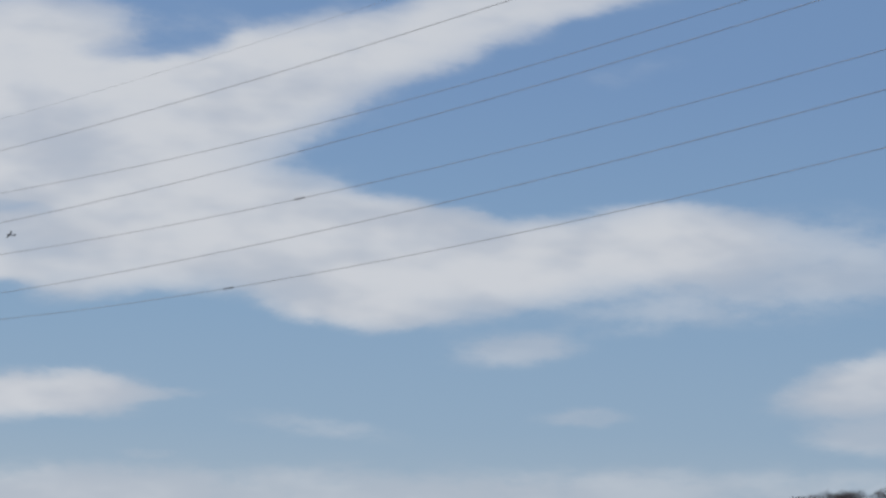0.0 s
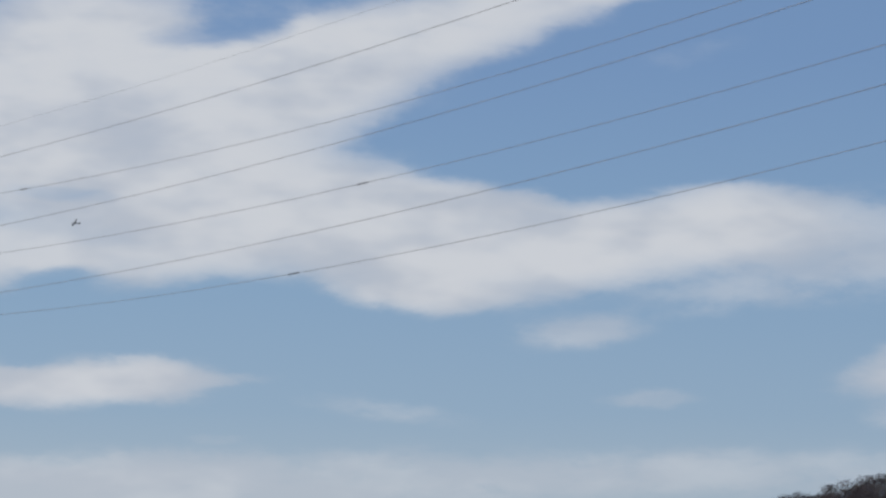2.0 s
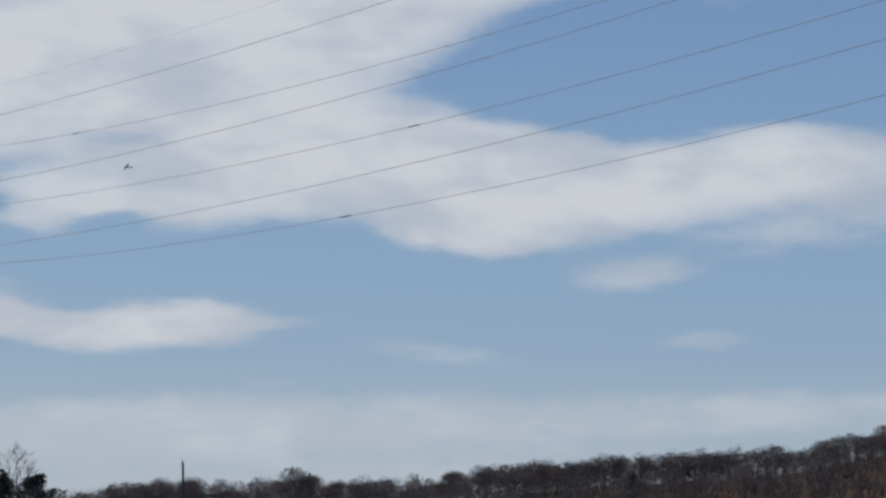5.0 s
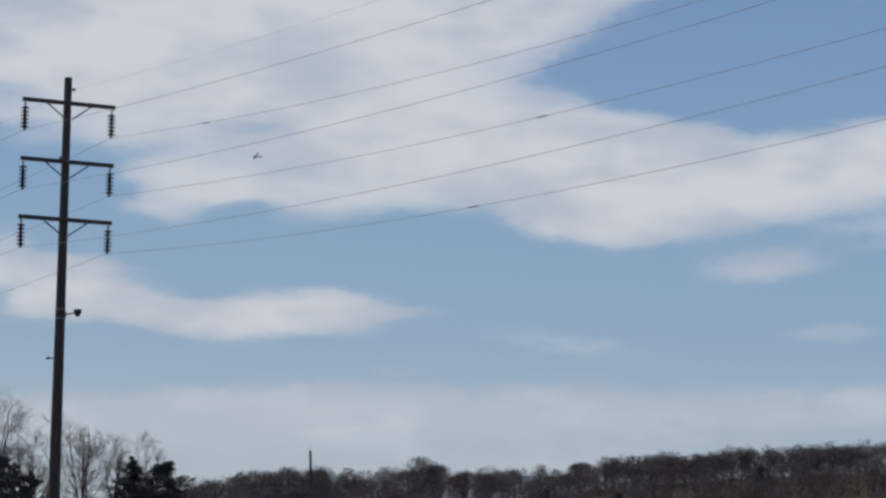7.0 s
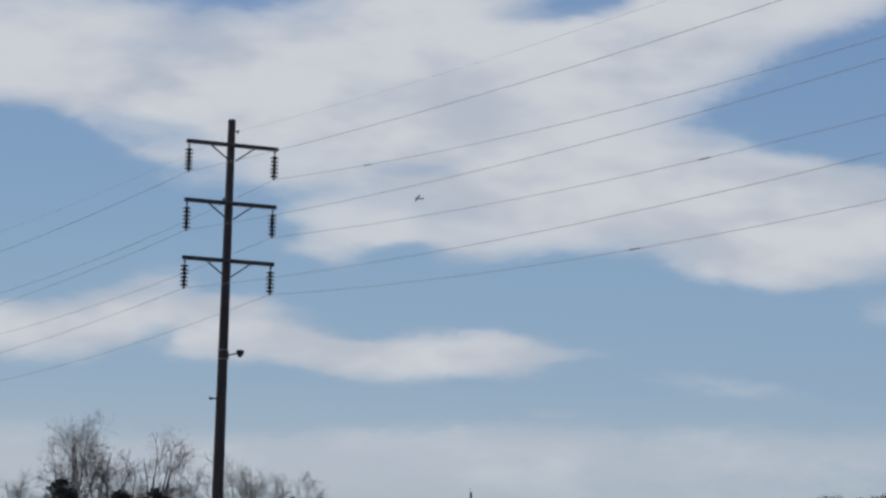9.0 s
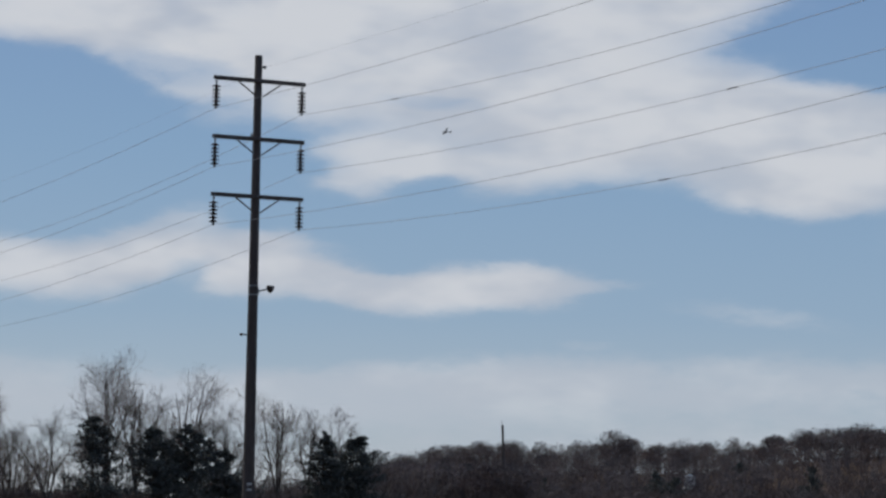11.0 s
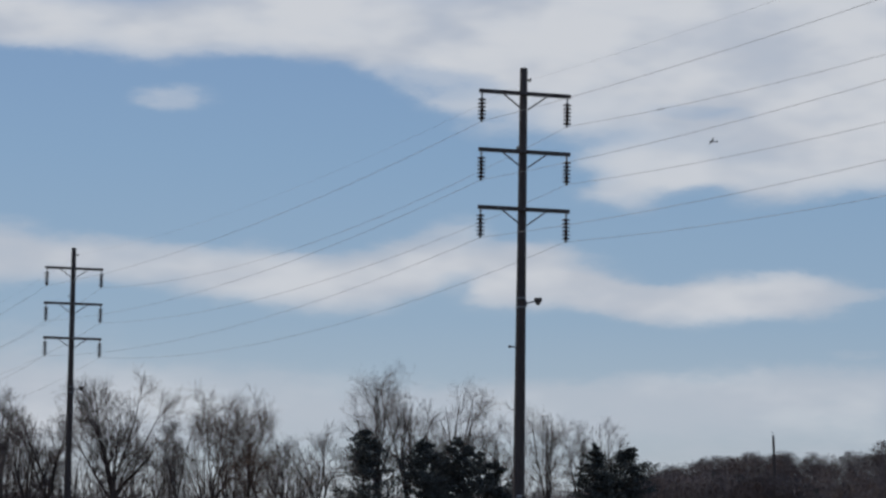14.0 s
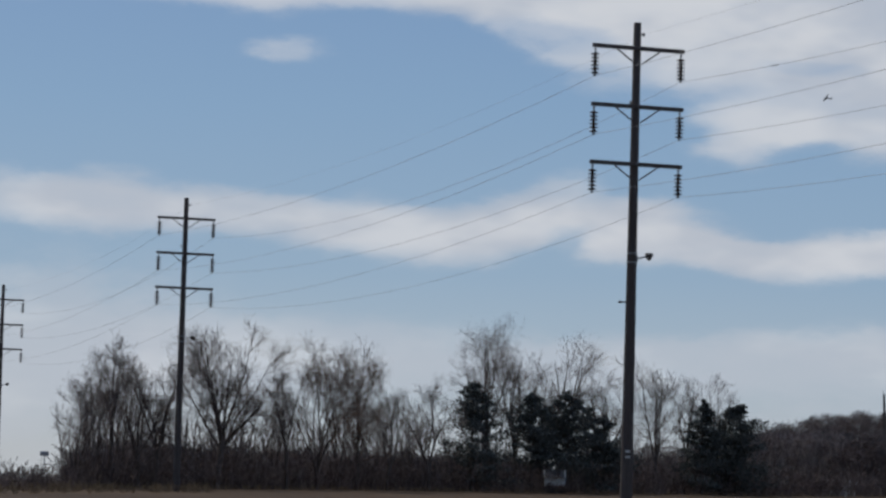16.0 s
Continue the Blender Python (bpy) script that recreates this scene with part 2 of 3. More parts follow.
STRAW = material("straw weeds", (0.13, 0.09, 0.055), (0.3, 0.22, 0.14), 0.5, 0.95, bump=0.0, vary=0.5)
SIDING = material("white clapboard", (0.6, 0.6, 0.58), (0.78, 0.78, 0.76), 2.0, 0.7, stretch=(0.3, 0.3, 8), bump=0.2)
ROOFING = material("grey shingles", (0.09, 0.085, 0.085), (0.17, 0.16, 0.16), 4.0, 0.9)
PANE = material("dark window glass", (0.02, 0.025, 0.03), (0.03, 0.035, 0.04), 1.0, 0.08, bump=0.0)
SIGN_FACE = material("faded sign panel", (0.2, 0.21, 0.23), (0.3, 0.31, 0.33), 1.5, 0.6, bump=0.05)
PLANE_SKIN = material("dark grey aircraft paint", (0.02, 0.022, 0.026), (0.04, 0.042, 0.046), 0.6, 0.5, bump=0.0)
TAG = material("pale metal tag", (0.3, 0.3, 0.29), (0.45, 0.45, 0.43), 20.0, 0.5, bump=0.05)

# ---- making meshes ----


def mesh_of(name, verts, faces, material_, smooth=False):
    """A mesh from arrays of vertices (n, 3) and of three- or four-cornered faces (m, k)."""
    me = bpy.data.meshes.new(name)
    verts, faces = np.asarray(verts, dtype=np.float32), np.asarray(faces, dtype=np.int32)
    k = faces.shape[1]
    me.vertices.add(len(verts))
    me.vertices.foreach_set("co", verts.ravel())
    me.loops.add(faces.size)
    me.loops.foreach_set("vertex_index", faces.ravel())
    me.polygons.add(len(faces))
    me.polygons.foreach_set("loop_start", np.arange(0, faces.size, k, dtype=np.int32))
    if smooth:
        me.polygons.foreach_set("use_smooth", np.ones(len(faces), dtype=bool))
    me.materials.append(material_)
    me.update(calc_edges=True)
    me.validate()
    return me


def part(name, bm, material_, parent, label="", smooth=False):
    """Link a bmesh as one mesh object under a thing or a part."""
    me = bpy.data.meshes.new(name)
    bm.to_mesh(me)
    bm.free()
    me.materials.append(material_)
    if smooth:
        me.polygons.foreach_set("use_smooth", np.ones(len(me.polygons), dtype=bool))
    ob = new(name, me)
    ob.parent = parent
    return tagged(ob, label)


def thing(name, place, label, category, group="", turn=0.0):
    ob = new(name)
    ob.empty_display_size = 0.2
    ob.matrix_world = pose(*place, 0, 0, turn)
    return tagged(ob, label, category, group)


def box(bm, centre, size, turn=None, bevel=0.0):
    m = Matrix.Translation(centre) @ (turn or Matrix()) @ Matrix.Diagonal((*size, 1))
    made = bmesh.ops.create_cube(bm, size=1, matrix=m)["verts"]
    if bevel:
        edges = list({e for v in made for e in v.link_edges})
        bmesh.ops.bevel(bm, geom=edges, offset=bevel, segments=1, affect="EDGES")


def lathe(bm, profile, sides, m=None):
    """A turned solid: (radius, z) pairs from the bottom to the top."""
    m = m or Matrix()
    rings = []
    for r, z in profile:
        rings.append([bm.verts.new(m @ Vector((r * math.cos(2 * math.pi * i / sides), r * math.sin(2 * math.pi * i / sides), z))) for i in range(sides)])
    for a, b in zip(rings, rings[1:]):
        for i in range(sides):
            bm.faces.new((a[i], a[(i + 1) % sides], b[(i + 1) % sides], b[i]))
    bm.faces.new(rings[0][::-1])
    bm.faces.new(rings[-1])


def rod(bm, a, b, r, sides=8):
    a, b = Vector(a), Vector(b)
    turn = (b - a).to_track_quat("Z", "Y").to_matrix().to_4x4()
    lathe(bm, [(r, 0), (r, (b - a).length)], sides, Matrix.Translation(a) @ turn)


def tubes(points, radii, sides):
    """Tapered tubes along many polylines at once: points (n, s, 3), radii (n, s)."""
    n, s, _ = points.shape
    way = np.gradient(points, axis=1)
    way /= np.linalg.norm(way, axis=2, keepdims=True) + 1e-9
    ref = np.where(np.abs(way[..., 2:3]) > 0.8, np.array([1.0, 0, 0]), np.array([0, 0, 1.0]))
    u = np.cross(way, ref)
    u /= np.linalg.norm(u, axis=2, keepdims=True) + 1e-9
    v = np.cross(way, u)
    ang = np.arange(sides) * 2 * np.pi / sides
    ring = u[:, :, None] * np.cos(ang)[:, None] + v[:, :, None] * np.sin(ang)[:, None]
    verts = (points[:, :, None] + ring * radii[:, :, None, None]).reshape(-1, 3)
    i, j, k = np.meshgrid(np.arange(n), np.arange(s - 1), np.arange(sides), indexing="ij")
    at = lambda jj, kk: (i * s + jj) * sides + kk % sides
    faces = np.stack([at(j, k), at(j, k + 1), at(j + 1, k + 1), at(j + 1, k)], -1).reshape(-1, 4)
    return verts, faces


def joined(pieces):
    verts, faces, base = [], [], 0
    for v, f in pieces:
        verts.append(v)
        faces.append(f + base)
        base += len(v)
    return np.concatenate(verts), np.concatenate(faces)


def unit(v):
    return v / (np.linalg.norm(v, axis=-1, keepdims=True) + 1e-9)


def boughs(rng, start, way, length, r0, segs, rise, wiggle, taper=0.35):
    """Polylines that set out from start along way, wander and turn towards the sky (rise)."""
    n = len(start)
    pts, d = [start], way
    for _ in range(segs):
        d = unit(d + rng.normal(0, wiggle, (n, 3)) + np.array([0, 0, rise]))
        pts.append(pts[-1] + d * (length / segs)[:, None])
    radii = r0[:, None] * np.linspace(1, taper, segs + 1)[None]
    return np.stack(pts, 1), radii


def offshoots(rng, pts, radii, count, lo, hi, angle, ratio, length):
    """Where children leave their parents, and which way."""
    n, s, _ = pts.shape
    t = rng.uniform(lo, hi, (n, count))
    f = t * (s - 1)
    i = np.minimum(f.astype(int), s - 2)
    w = (f - i)[..., None]
    rows = np.arange(n)[:, None]
    start = pts[rows, i] * (1 - w) + pts[rows, i + 1] * w
    along = unit(pts[rows, i + 1] - pts[rows, i])
    side = unit(np.cross(along, rng.normal(0, 1, (n, count, 3))))
    a = np.radians(rng.normal(angle, angle * 0.25, (n, count)))[..., None]
    way = along * np.cos(a) + side * np.sin(a)
    r = (radii[rows, i] * (1 - w[..., 0]) + radii[rows, i + 1] * w[..., 0]) * ratio
    ln = length[:, None] * (1.05 - 0.55 * t) * rng.uniform(0.6, 1.25, (n, count))
    return start.reshape(-1, 3), way.reshape(-1, 3), ln.ravel(), r.ravel()


def bare_tree(name, place, height, label, group, seed, fork=0.25, stems=5, spread=30.0, dense=7, twig=TWIG, thick=1.0, rise=0.05, fine=0.0066):
    """A leafless tree: trunk and limbs, and a crown of branches down to twigs."""
    rng = np.random.default_rng(seed)
    r = height * 0.0145 * thick
    # the trunk leans and wanders a little, and then parts into stems
    trunk, trunk_r = boughs(rng, np.zeros((1, 3)), unit(np.array([[rng.normal(0, 0.05), rng.normal(0, 0.05), 1.0]])), np.array([height * fork]), np.array([r * 1.25]), 4, 0.1, 0.05, 0.8)
    top = trunk[0, -1]
    lean = np.radians(rng.uniform(0.15, 1.0, stems) * spread)
    spin = np.arange(stems) * 2.4 + rng.uniform(0, 6)
    ways = np.stack([np.sin(lean) * np.cos(spin), np.sin(lean) * np.sin(spin), np.cos(lean)], 1)
    starts = top[None] - np.array([0, 0, 1.0]) * rng.uniform(0, 0.3, stems)[:, None] * height * fork
    reach = height - starts[:, 2]
    limb, limb_r = boughs(rng, starts, ways, reach * rng.uniform(0.86, 1.03, stems) * (1 - 0.25 * (lean / np.radians(max(spread, 1))) ** 2), np.full(stems, r * 0.72 * min(1.0, (4.5 / stems) ** 0.5)), 8, rise, 0.09, 0.2)
    reach1 = np.linalg.norm(limb[:, -1] - limb[:, 0], axis=1) * 0.42
    a = boughs(rng, *offshoots(rng, limb, limb_r, dense, 0.12, 0.97, 38, 0.68, reach1), 5, rise * 1.3, 0.085, 0.25)
    b = boughs(rng, *offshoots(rng, *a, dense, 0.15, 1.0, 36, 0.6, np.repeat(reach1, dense) * 0.52), 4, rise * 1.3, 0.09, 0.35)
    c = boughs(rng, *offshoots(rng, *b, 4, 0.1, 1.0, 38, 0.65, np.repeat(reach1, dense * dense) * 0.38), 2, rise * 1.5, 0.07, 0.5)
    d = boughs(rng, *offshoots(rng, *c, 2, 0.1, 1.0, 34, 0.7, np.repeat(reach1, dense * dense * 4) * 0.26), 1, rise, 0.1, 0.6)
    tree = thing(name, place, label, "tree", group)
    thin = lambda q, lo: (q[0], np.maximum(q[1], lo))
    for part_name, mat, pieces in (
            ("trunk", BARK, [tubes(trunk, trunk_r, 8), tubes(limb, limb_r, 6)]),
            ("crown", twig, [tubes(*thin(a, fine * 1.8), 4), tubes(*thin(b, fine * 1.3), 3), tubes(*thin(c, fine), 3), tubes(*thin(d, fine * 0.8), 3)])):
        ob = new(part_name, mesh_of(part_name, *joined(pieces), mat, part_name == "trunk"))
        ob.parent = tree
    return tree


def pine_tree(name, place, height, label, group, seed, wide=0.7, gappy=0.2, skirt=0.08, per=170):
    """A dark evergreen: a straight trunk, whorls of boughs and many small needle clumps."""
    rng = np.random.default_rng(seed)
    trunk, trunk_r = boughs(rng, np.zeros((1, 3)), np.array([[0, 0, 1.0]]), np.array([height]), np.array([height * 0.016]), 8, 0.1, 0.015, 0.12)
    tiers = int(height * 2.4)
    z = np.repeat(height * (skirt + (0.97 - skirt) * np.linspace(0, 1, tiers) ** 0.9), 5)
    z = z + rng.normal(0, 0.07, len(z))
    count = len(z)
    f = 1 - z / height
    reach = height * wide * 0.5 * (0.02 + f ** 0.85) * (1.25 - 0.45 * f) * rng.uniform(0.5, 1.25, count) * np.repeat(rng.uniform(0.78, 1.12, tiers), 5)
    spin = rng.uniform(0, 2 * np.pi, count)
    keep = rng.uniform(0, 1, count) > gappy
    z, reach, spin = z[keep], reach[keep], spin[keep]
    start = np.stack([np.zeros_like(z), np.zeros_like(z), z], 1)
    way = np.stack([np.cos(spin), np.sin(spin), rng.uniform(-0.15, 0.2, len(z)) + 0.5 * (z / height) ** 3], 1)
    bough, bough_r = boughs(rng, start, unit(way), reach, np.full(len(z), 0.035), 4, 0.08, 0.06, 0.3)
    # needle clumps: small blades in flat pads towards the end of each bough
    t = (1.04 - 0.85 * rng.uniform(0, 1, (len(z), per)) ** 1.5) * 3.999
    i = np.minimum(t.astype(int), 3)
    w = (t - i)[..., None]
    rows = np.arange(len(z))[:, None]
    at = (bough[rows, i] * (1 - w) + bough[rows, i + 1] * w).reshape(-1, 3)
    size = np.repeat(np.maximum(reach, 0.22), per)[:, None]
    at = at + rng.normal(0, 1, at.shape) * size * np.array([0.16, 0.16, 0.06])
    d = unit(rng.normal(0, 1, at.shape) + np.array([0, 0, 0.5])) * rng.uniform(0.11, 0.27, (len(at), 1))
    s = unit(np.cross(d, rng.normal(0, 1, at.shape))) * rng.uniform(0.03, 0.075, (len(at), 1))
    verts = np.stack([at - d * 0.5 - s * 0.4, at - d * 0.5 + s * 0.4, at + s, at + d * 0.6, at - s], 1)
    n = np.arange(len(at))[:, None] * 5
    tri = np.concatenate([n + np.array([0, 1, 2]), n + np.array([0, 2, 4]), n + np.array([4, 2, 3])])
    tree = thing(name, place, label, "tree", group)
    for part_name, mat, v, q in (("trunk", BARK, *joined([tubes(trunk, trunk_r, 7), tubes(bough, bough_r, 4)])), ("crown", NEEDLES, verts.reshape(-1, 3), tri)):
        ob = new(part_name, mesh_of(part_name, v, q, mat))
        ob.parent = tree
    return tree


def thicket(name, label, rng, feet, heights, stems, mat, category, spread=0.35, rise=0.05, branches=7, min_r=0.008):
    """Brush or far woods of many bare stems that nobody could count, as one object."""
    n = len(feet)
    start = np.repeat(feet, stems, 0) + rng.normal(0, 0.1, (n * stems, 3)) * np.array([1, 1, 0]) * np.repeat(heights, stems)[:, None]
    h = np.repeat(heights, stems) * rng.uniform(0.55, 1.05, n * stems)
    way = unit(np.stack([rng.normal(0, spread, n * stems), rng.normal(0, spread, n * stems), np.ones(n * stems)], 1))
    a = boughs(rng, start, way, h, np.maximum(h * 0.012, min_r * 1.5), 4, rise, 0.12, 0.3)
    b = boughs(rng, *offshoots(rng, *a, branches, 0.15, 1.0, 40, 0.6, h * 0.38), 2, rise, 0.15, 0.5)
    c = boughs(rng, *offshoots(rng, *b, 2, 0.1, 1.0, 40, 0.7, np.repeat(h, branches) * 0.18), 1, rise, 0.15, 0.6)
    pieces = [tubes(a[0], np.maximum(a[1], min_r), 3), tubes(b[0], np.maximum(b[1], min_r), 3), tubes(c[0], np.maximum(c[1], min_r), 3)]
    ob = new(name, mesh_of(name, *joined(pieces), mat))
    return tagged(ob, label, category, kind="stuff")


def far_wood(name, label, rng, feet, heights, wide, per, mat, category="woods", kind="stuff", lobes=7):
    """Bare crowns far off, massed together: each a stem with limbs that end in domed sprays of twigs."""
    n = len(feet)
    stem, stem_r = boughs(rng, feet, unit(rng.normal(0, 0.08, (n, 3)) + np.array([0, 0, 1.0])), heights * 0.55, heights * 0.018, 3, 0.1, 0.05, 0.5)
    # middles of the sprays, spread over the upper part of the crown
    spin = np.arange(lobes) * 2.4 + rng.uniform(0, 6, (n, 1))
    out = np.sqrt((np.arange(lobes) + 0.3) / lobes) * rng.uniform(0.8, 1.1, (n, lobes))
    w = heights[:, None] * wide * rng.uniform(0.75, 1.2, (n, 1))
    dome = np.sqrt(np.clip(1.0 - (0.8 * out) ** 2, 0.05, 1)) * rng.uniform(0.85, 1.1, (n, lobes))
    mid = feet[:, None] + np.stack([np.cos(spin) * out * w * 0.72, np.sin(spin) * out * w * 0.72, heights[:, None] * (0.28 + 0.52 * dome)], -1)
    fork = np.repeat(stem[:, 2], lobes, 0)
    limb = np.stack([fork, fork * 0.45 + mid.reshape(-1, 3) * 0.55 + rng.normal(0, 0.1, (n * lobes, 3)), mid.reshape(-1, 3)], 1)
    limb_r = np.repeat(heights, lobes)[:, None] * np.array([0.011, 0.008, 0.004])
    # twigs fan out and up from the middle of each spray
    q = unit(rng.normal(0, 1, (n, lobes, per, 3)) + np.array([0, 0, 0.45]))
    far = rng.uniform(0.25, 1.0, (n, lobes, per, 1)) ** 0.6
    size = (w * 0.46)[..., None, None] * rng.uniform(0.7, 1.15, (n, lobes, 1, 1))
    at = mid[:, :, None] + q * far * size * np.array([1, 1, 0.9])
    way = unit(q + rng.normal(0, 0.45, q.shape)) * size * rng.uniform(0.22, 0.5, far.shape)
    side = unit(np.cross(way, rng.normal(0, 1, q.shape))) * rng.uniform(0.025, 0.06, far.shape)
    blades = np.stack([at - way * 0.5 - side, at - way * 0.5 + side, at + way * 0.5], 3).reshape(-1, 3)
    v, f = joined([tubes(stem, stem_r, 4), tubes(limb, limb_r, 3)])
    f = np.concatenate([f[:, [0, 1, 2]], f[:, [0, 2, 3]]])
    ob = new(name, mesh_of(name, *joined([(v, f), (blades, np.arange(len(blades)).reshape(-1, 3))]), mat))
    return tagged(ob, label, category, kind=kind)


# ---- ground ----


def hill(x, y):
    """The wooded rise: a long slope that climbs from the middle towards the right."""
    d, a = math.hypot(x, y), math.degrees(math.atan2(x, y))
    if y <= 0:
        return 0.0
    along = max(0.0, min(1.0, (d - 380) / 330))
    along = along * along * (3 - 2 * along)
    across = max(0.0, min(1.0, (a - 0.0) / 5.0))
    across = across * across * (3 - 2 * across)
    crest = float(np.interp(a, (3.3, 8.8, 11.6, 14.4, 17.4, 20.0, 21.7, 25.0), (10.6, 11.2, 15.4, 18.3, 20.9, 28.4, 30.6, 32.0)))
    fall = max(0.0, min(1.0, (-4.0 - a) / 5.0)) * max(0.0, d - 245.0) * 0.011
    return along * across * crest - fall


def ground_sheet():
    ds = [0, 6, 15, 30, 60, 90, 120, 150, 180, 210, 240, 270, 300, 340, 380, 410, 440, 470, 500, 530, 560, 590, 620, 645, 670, 695, 720, 800, 1000, 1500, 2500, 4800]
    bm = bmesh.new()
    angles = [a * 1.0 for a in range(-16, 40)] + [40 + 8.0 * i for i in range(38)]
    rows = []
    for a in angles:
        rows.append([bm.verts.new(bearing(a, max(d, 0.01))) for d in ds[1:]])
    mid = bm.verts.new((0, 0, 0))
    for r in rows:
        for v in r:
            v.co.z = hill(v.co.x, v.co.y) + (0.05 * noise.noise(v.co * 0.05) if v.co.length < 900 else 0)
    for i, r in enumerate(rows):
        q = rows[(i + 1) % len(rows)]
        bm.faces.new((mid, q[0], r[0]))
        for j in range(len(r) - 1):
            bm.faces.new((r[j], q[j], q[j + 1], r[j + 1]))
    bmesh.ops.recalc_face_normals(bm, faces=bm.faces)
    ob = part("ground", bm, FIELD, None, "flat brown stubble field reaching to a wooded rise", True)
    return tagged(ob, category="ground", kind="structure")


ground_sheet()

# ---- the power line ----
LINE = [(29.2, 37.4), (0.0, 110.0), (-29.2, 182.9), (-57.85, 257.4)]
TOPS = [21.05, 19.7, 19.15, 17.6]
LOWERED = [0.0, 0.0, 0.33, 0.33]
ARM_DROP = (1.04, 3.34, 5.60)
ARM_HALF = 1.87
ARM_TURN = math.degrees(math.atan2(29.2, 72.7))
STRING = 1.06
HANG = {-1: -1.74, 1: 1.87}
ACROSS = Vector((math.cos(radians(ARM_TURN)), math.sin(radians(ARM_TURN)), 0))


def insulator(parent, x, z):
    """A string of six bell discs under a clevis, with the wire's clamp at its foot."""
    bm = bmesh.new()
    rod(bm, (x, 0, z), (x, 0, z - STRING), 0.024, 8)
    lathe(bm, [(0.035, z - STRING - 0.06), (0.065, z - STRING - 0.02), (0.06, z - STRING + 0.03), (0.03, z - STRING + 0.08)], 8, Matrix.Translation((x, 0, 0)))
    box(bm, (x, 0, z - 0.05), (0.08, 0.08, 0.12), bevel=0.015)
    string = part("insulator_string", bm, GALVANISED, parent, "string of brown porcelain discs hanging from the arm")
    for i in range(6):
        top = z - 0.16 - i * 0.147
        bm = bmesh.new()
        lathe(bm, [(0.05, top - 0.14), (0.06, top - 0.1), (0.165, top - 0.095), (0.172, top - 0.075), (0.13, top - 0.05), (0.065, top - 0.03), (0.05, top)], 14, Matrix.Translation((x, 0, 0)))
        part("disc", bm, PORCELAIN, string, smooth=True)


def power_pole(place, top, lowered, label, fittings):
    """A tall wooden pole with three crossarms, their braces and six strings of insulators."""
    pole = thing("power_pole", (*place, 0), label, "power pole", "poles of the power line", ARM_TURN)
    bm = bmesh.new()
    prof = [(0.245, -0.3), (0.24, 0.4), (0.225, 4.0), (0.205, 8.0), (0.178, 12.5), (0.15, top - 0.03), (0.13, top)]
    lathe(bm, prof, 20)
    part("shaft", bm, POLE_WOOD, pole, "brown weathered round timber", True)
    for drop in ARM_DROP:
        z = top - drop - lowered
        bm = bmesh.new()
        box(bm, (0, -0.2, z), (2 * ARM_HALF + 0.12, 0.12, 0.16), bevel=0.02)
        part("crossarm", bm, ARM_WOOD, pole, "square dark timber crossarm")
        for side in (-1, 1):
            bm = bmesh.new()
            rod(bm, (0.9 * side, -0.2, z - 0.08), (side * 0.13, -0.2, z - 0.62), 0.03, 6)
            part("brace", bm, ARM_WOOD, pole)
            insulator(pole, HANG[side], z - 0.08)
        bm = bmesh.new()
        rod(bm, (0, -0.32, z), (0, 0.26, z), 0.025, 6)
        part("bolt", bm, GALVANISED, pole)
    bm = bmesh.new()
    rod(bm, (0.12, 0, top - 0.45), (0.27, 0, top - 0.45), 0.03, 8)
    lathe(bm, [(0.03, -0.07), (0.06, -0.04), (0.04, 0.0), (0.06, 0.04), (0.03, 0.07)], 8, Matrix.Translation((0.27, 0, top - 0.45)))
    part("shield_wire_bracket", bm, GALVANISED, pole)
    if fittings:
        # a side bracket with a cup-shaped device, a stub on the other side, bands and a tag
        bm = bmesh.new()
        rod(bm, (0.16, 0, top - 9.28), (0.66, 0, top - 9.15), 0.03, 8)
        box(bm, (0.18, 0, top - 9.28), (0.1, 0.14, 0.28), bevel=0.02)
        bracket = part("side_bracket", bm, GALVANISED, pole, "short steel arm held by a band")
        bm = bmesh.new()
        lathe(bm, [(0.05, -0.17), (0.13, -0.06), (0.16, 0.06), (0.14, 0.11)], 12, Matrix.Translation((0.72, 0, top - 9.14)))
        part("bell_fitting", bm, ARM_WOOD, bracket, smooth=True)
        bm = bmesh.new()
        rod(bm, (-0.16, 0, top - 10.98), (-0.42, 0, top - 10.98), 0.03, 6)
        lathe(bm, [(0.05, -0.05), (0.09, 0), (0.05, 0.05)], 8, Matrix.Translation((-0.44, 0, top - 10.98)))
        part("side_stub", bm, ARM_WOOD, pole)
        for z in (top - 9.45, top - 9.1):
            bm = bmesh.new()
            lathe(bm, [(0.203, z), (0.207, z + 0.06)], 20)
            part("band", bm, GALVANISED, pole)
        for z in (2.72, 2.93) if top > 19.5 else ():
            bm = bmesh.new()
            box(bm, (-0.06, -0.232, z), (0.2, 0.012, 0.1), bevel=0.004)
            part("tag", bm, TAG, pole, "small pale metal tag")
        bm = bmesh.new()
        lathe(bm, [(0.04, 0), (0.06, 0.06), (0.03, 0.14)], 8, Matrix.Translation((-0.3, -0.2, top - ARM_DROP[1] + 0.08)))
        part("pin", bm, GALVANISED, pole)
    return pole


LOOKS = ("tall wooden power pole beside the field, near the viewer",
         "tall brown wooden power pole with crossarms and pale metal tags",
         "tall wooden power pole standing in weeds before bare trees",
         "distant wooden power pole with three crossarms at the field's end")
for spot, top, lowered, look_of_it, fitted in zip(LINE, TOPS, LOWERED, LOOKS, (False, True, True, True)):
    power_pole(spot, top, lowered, look_of_it, fitted)


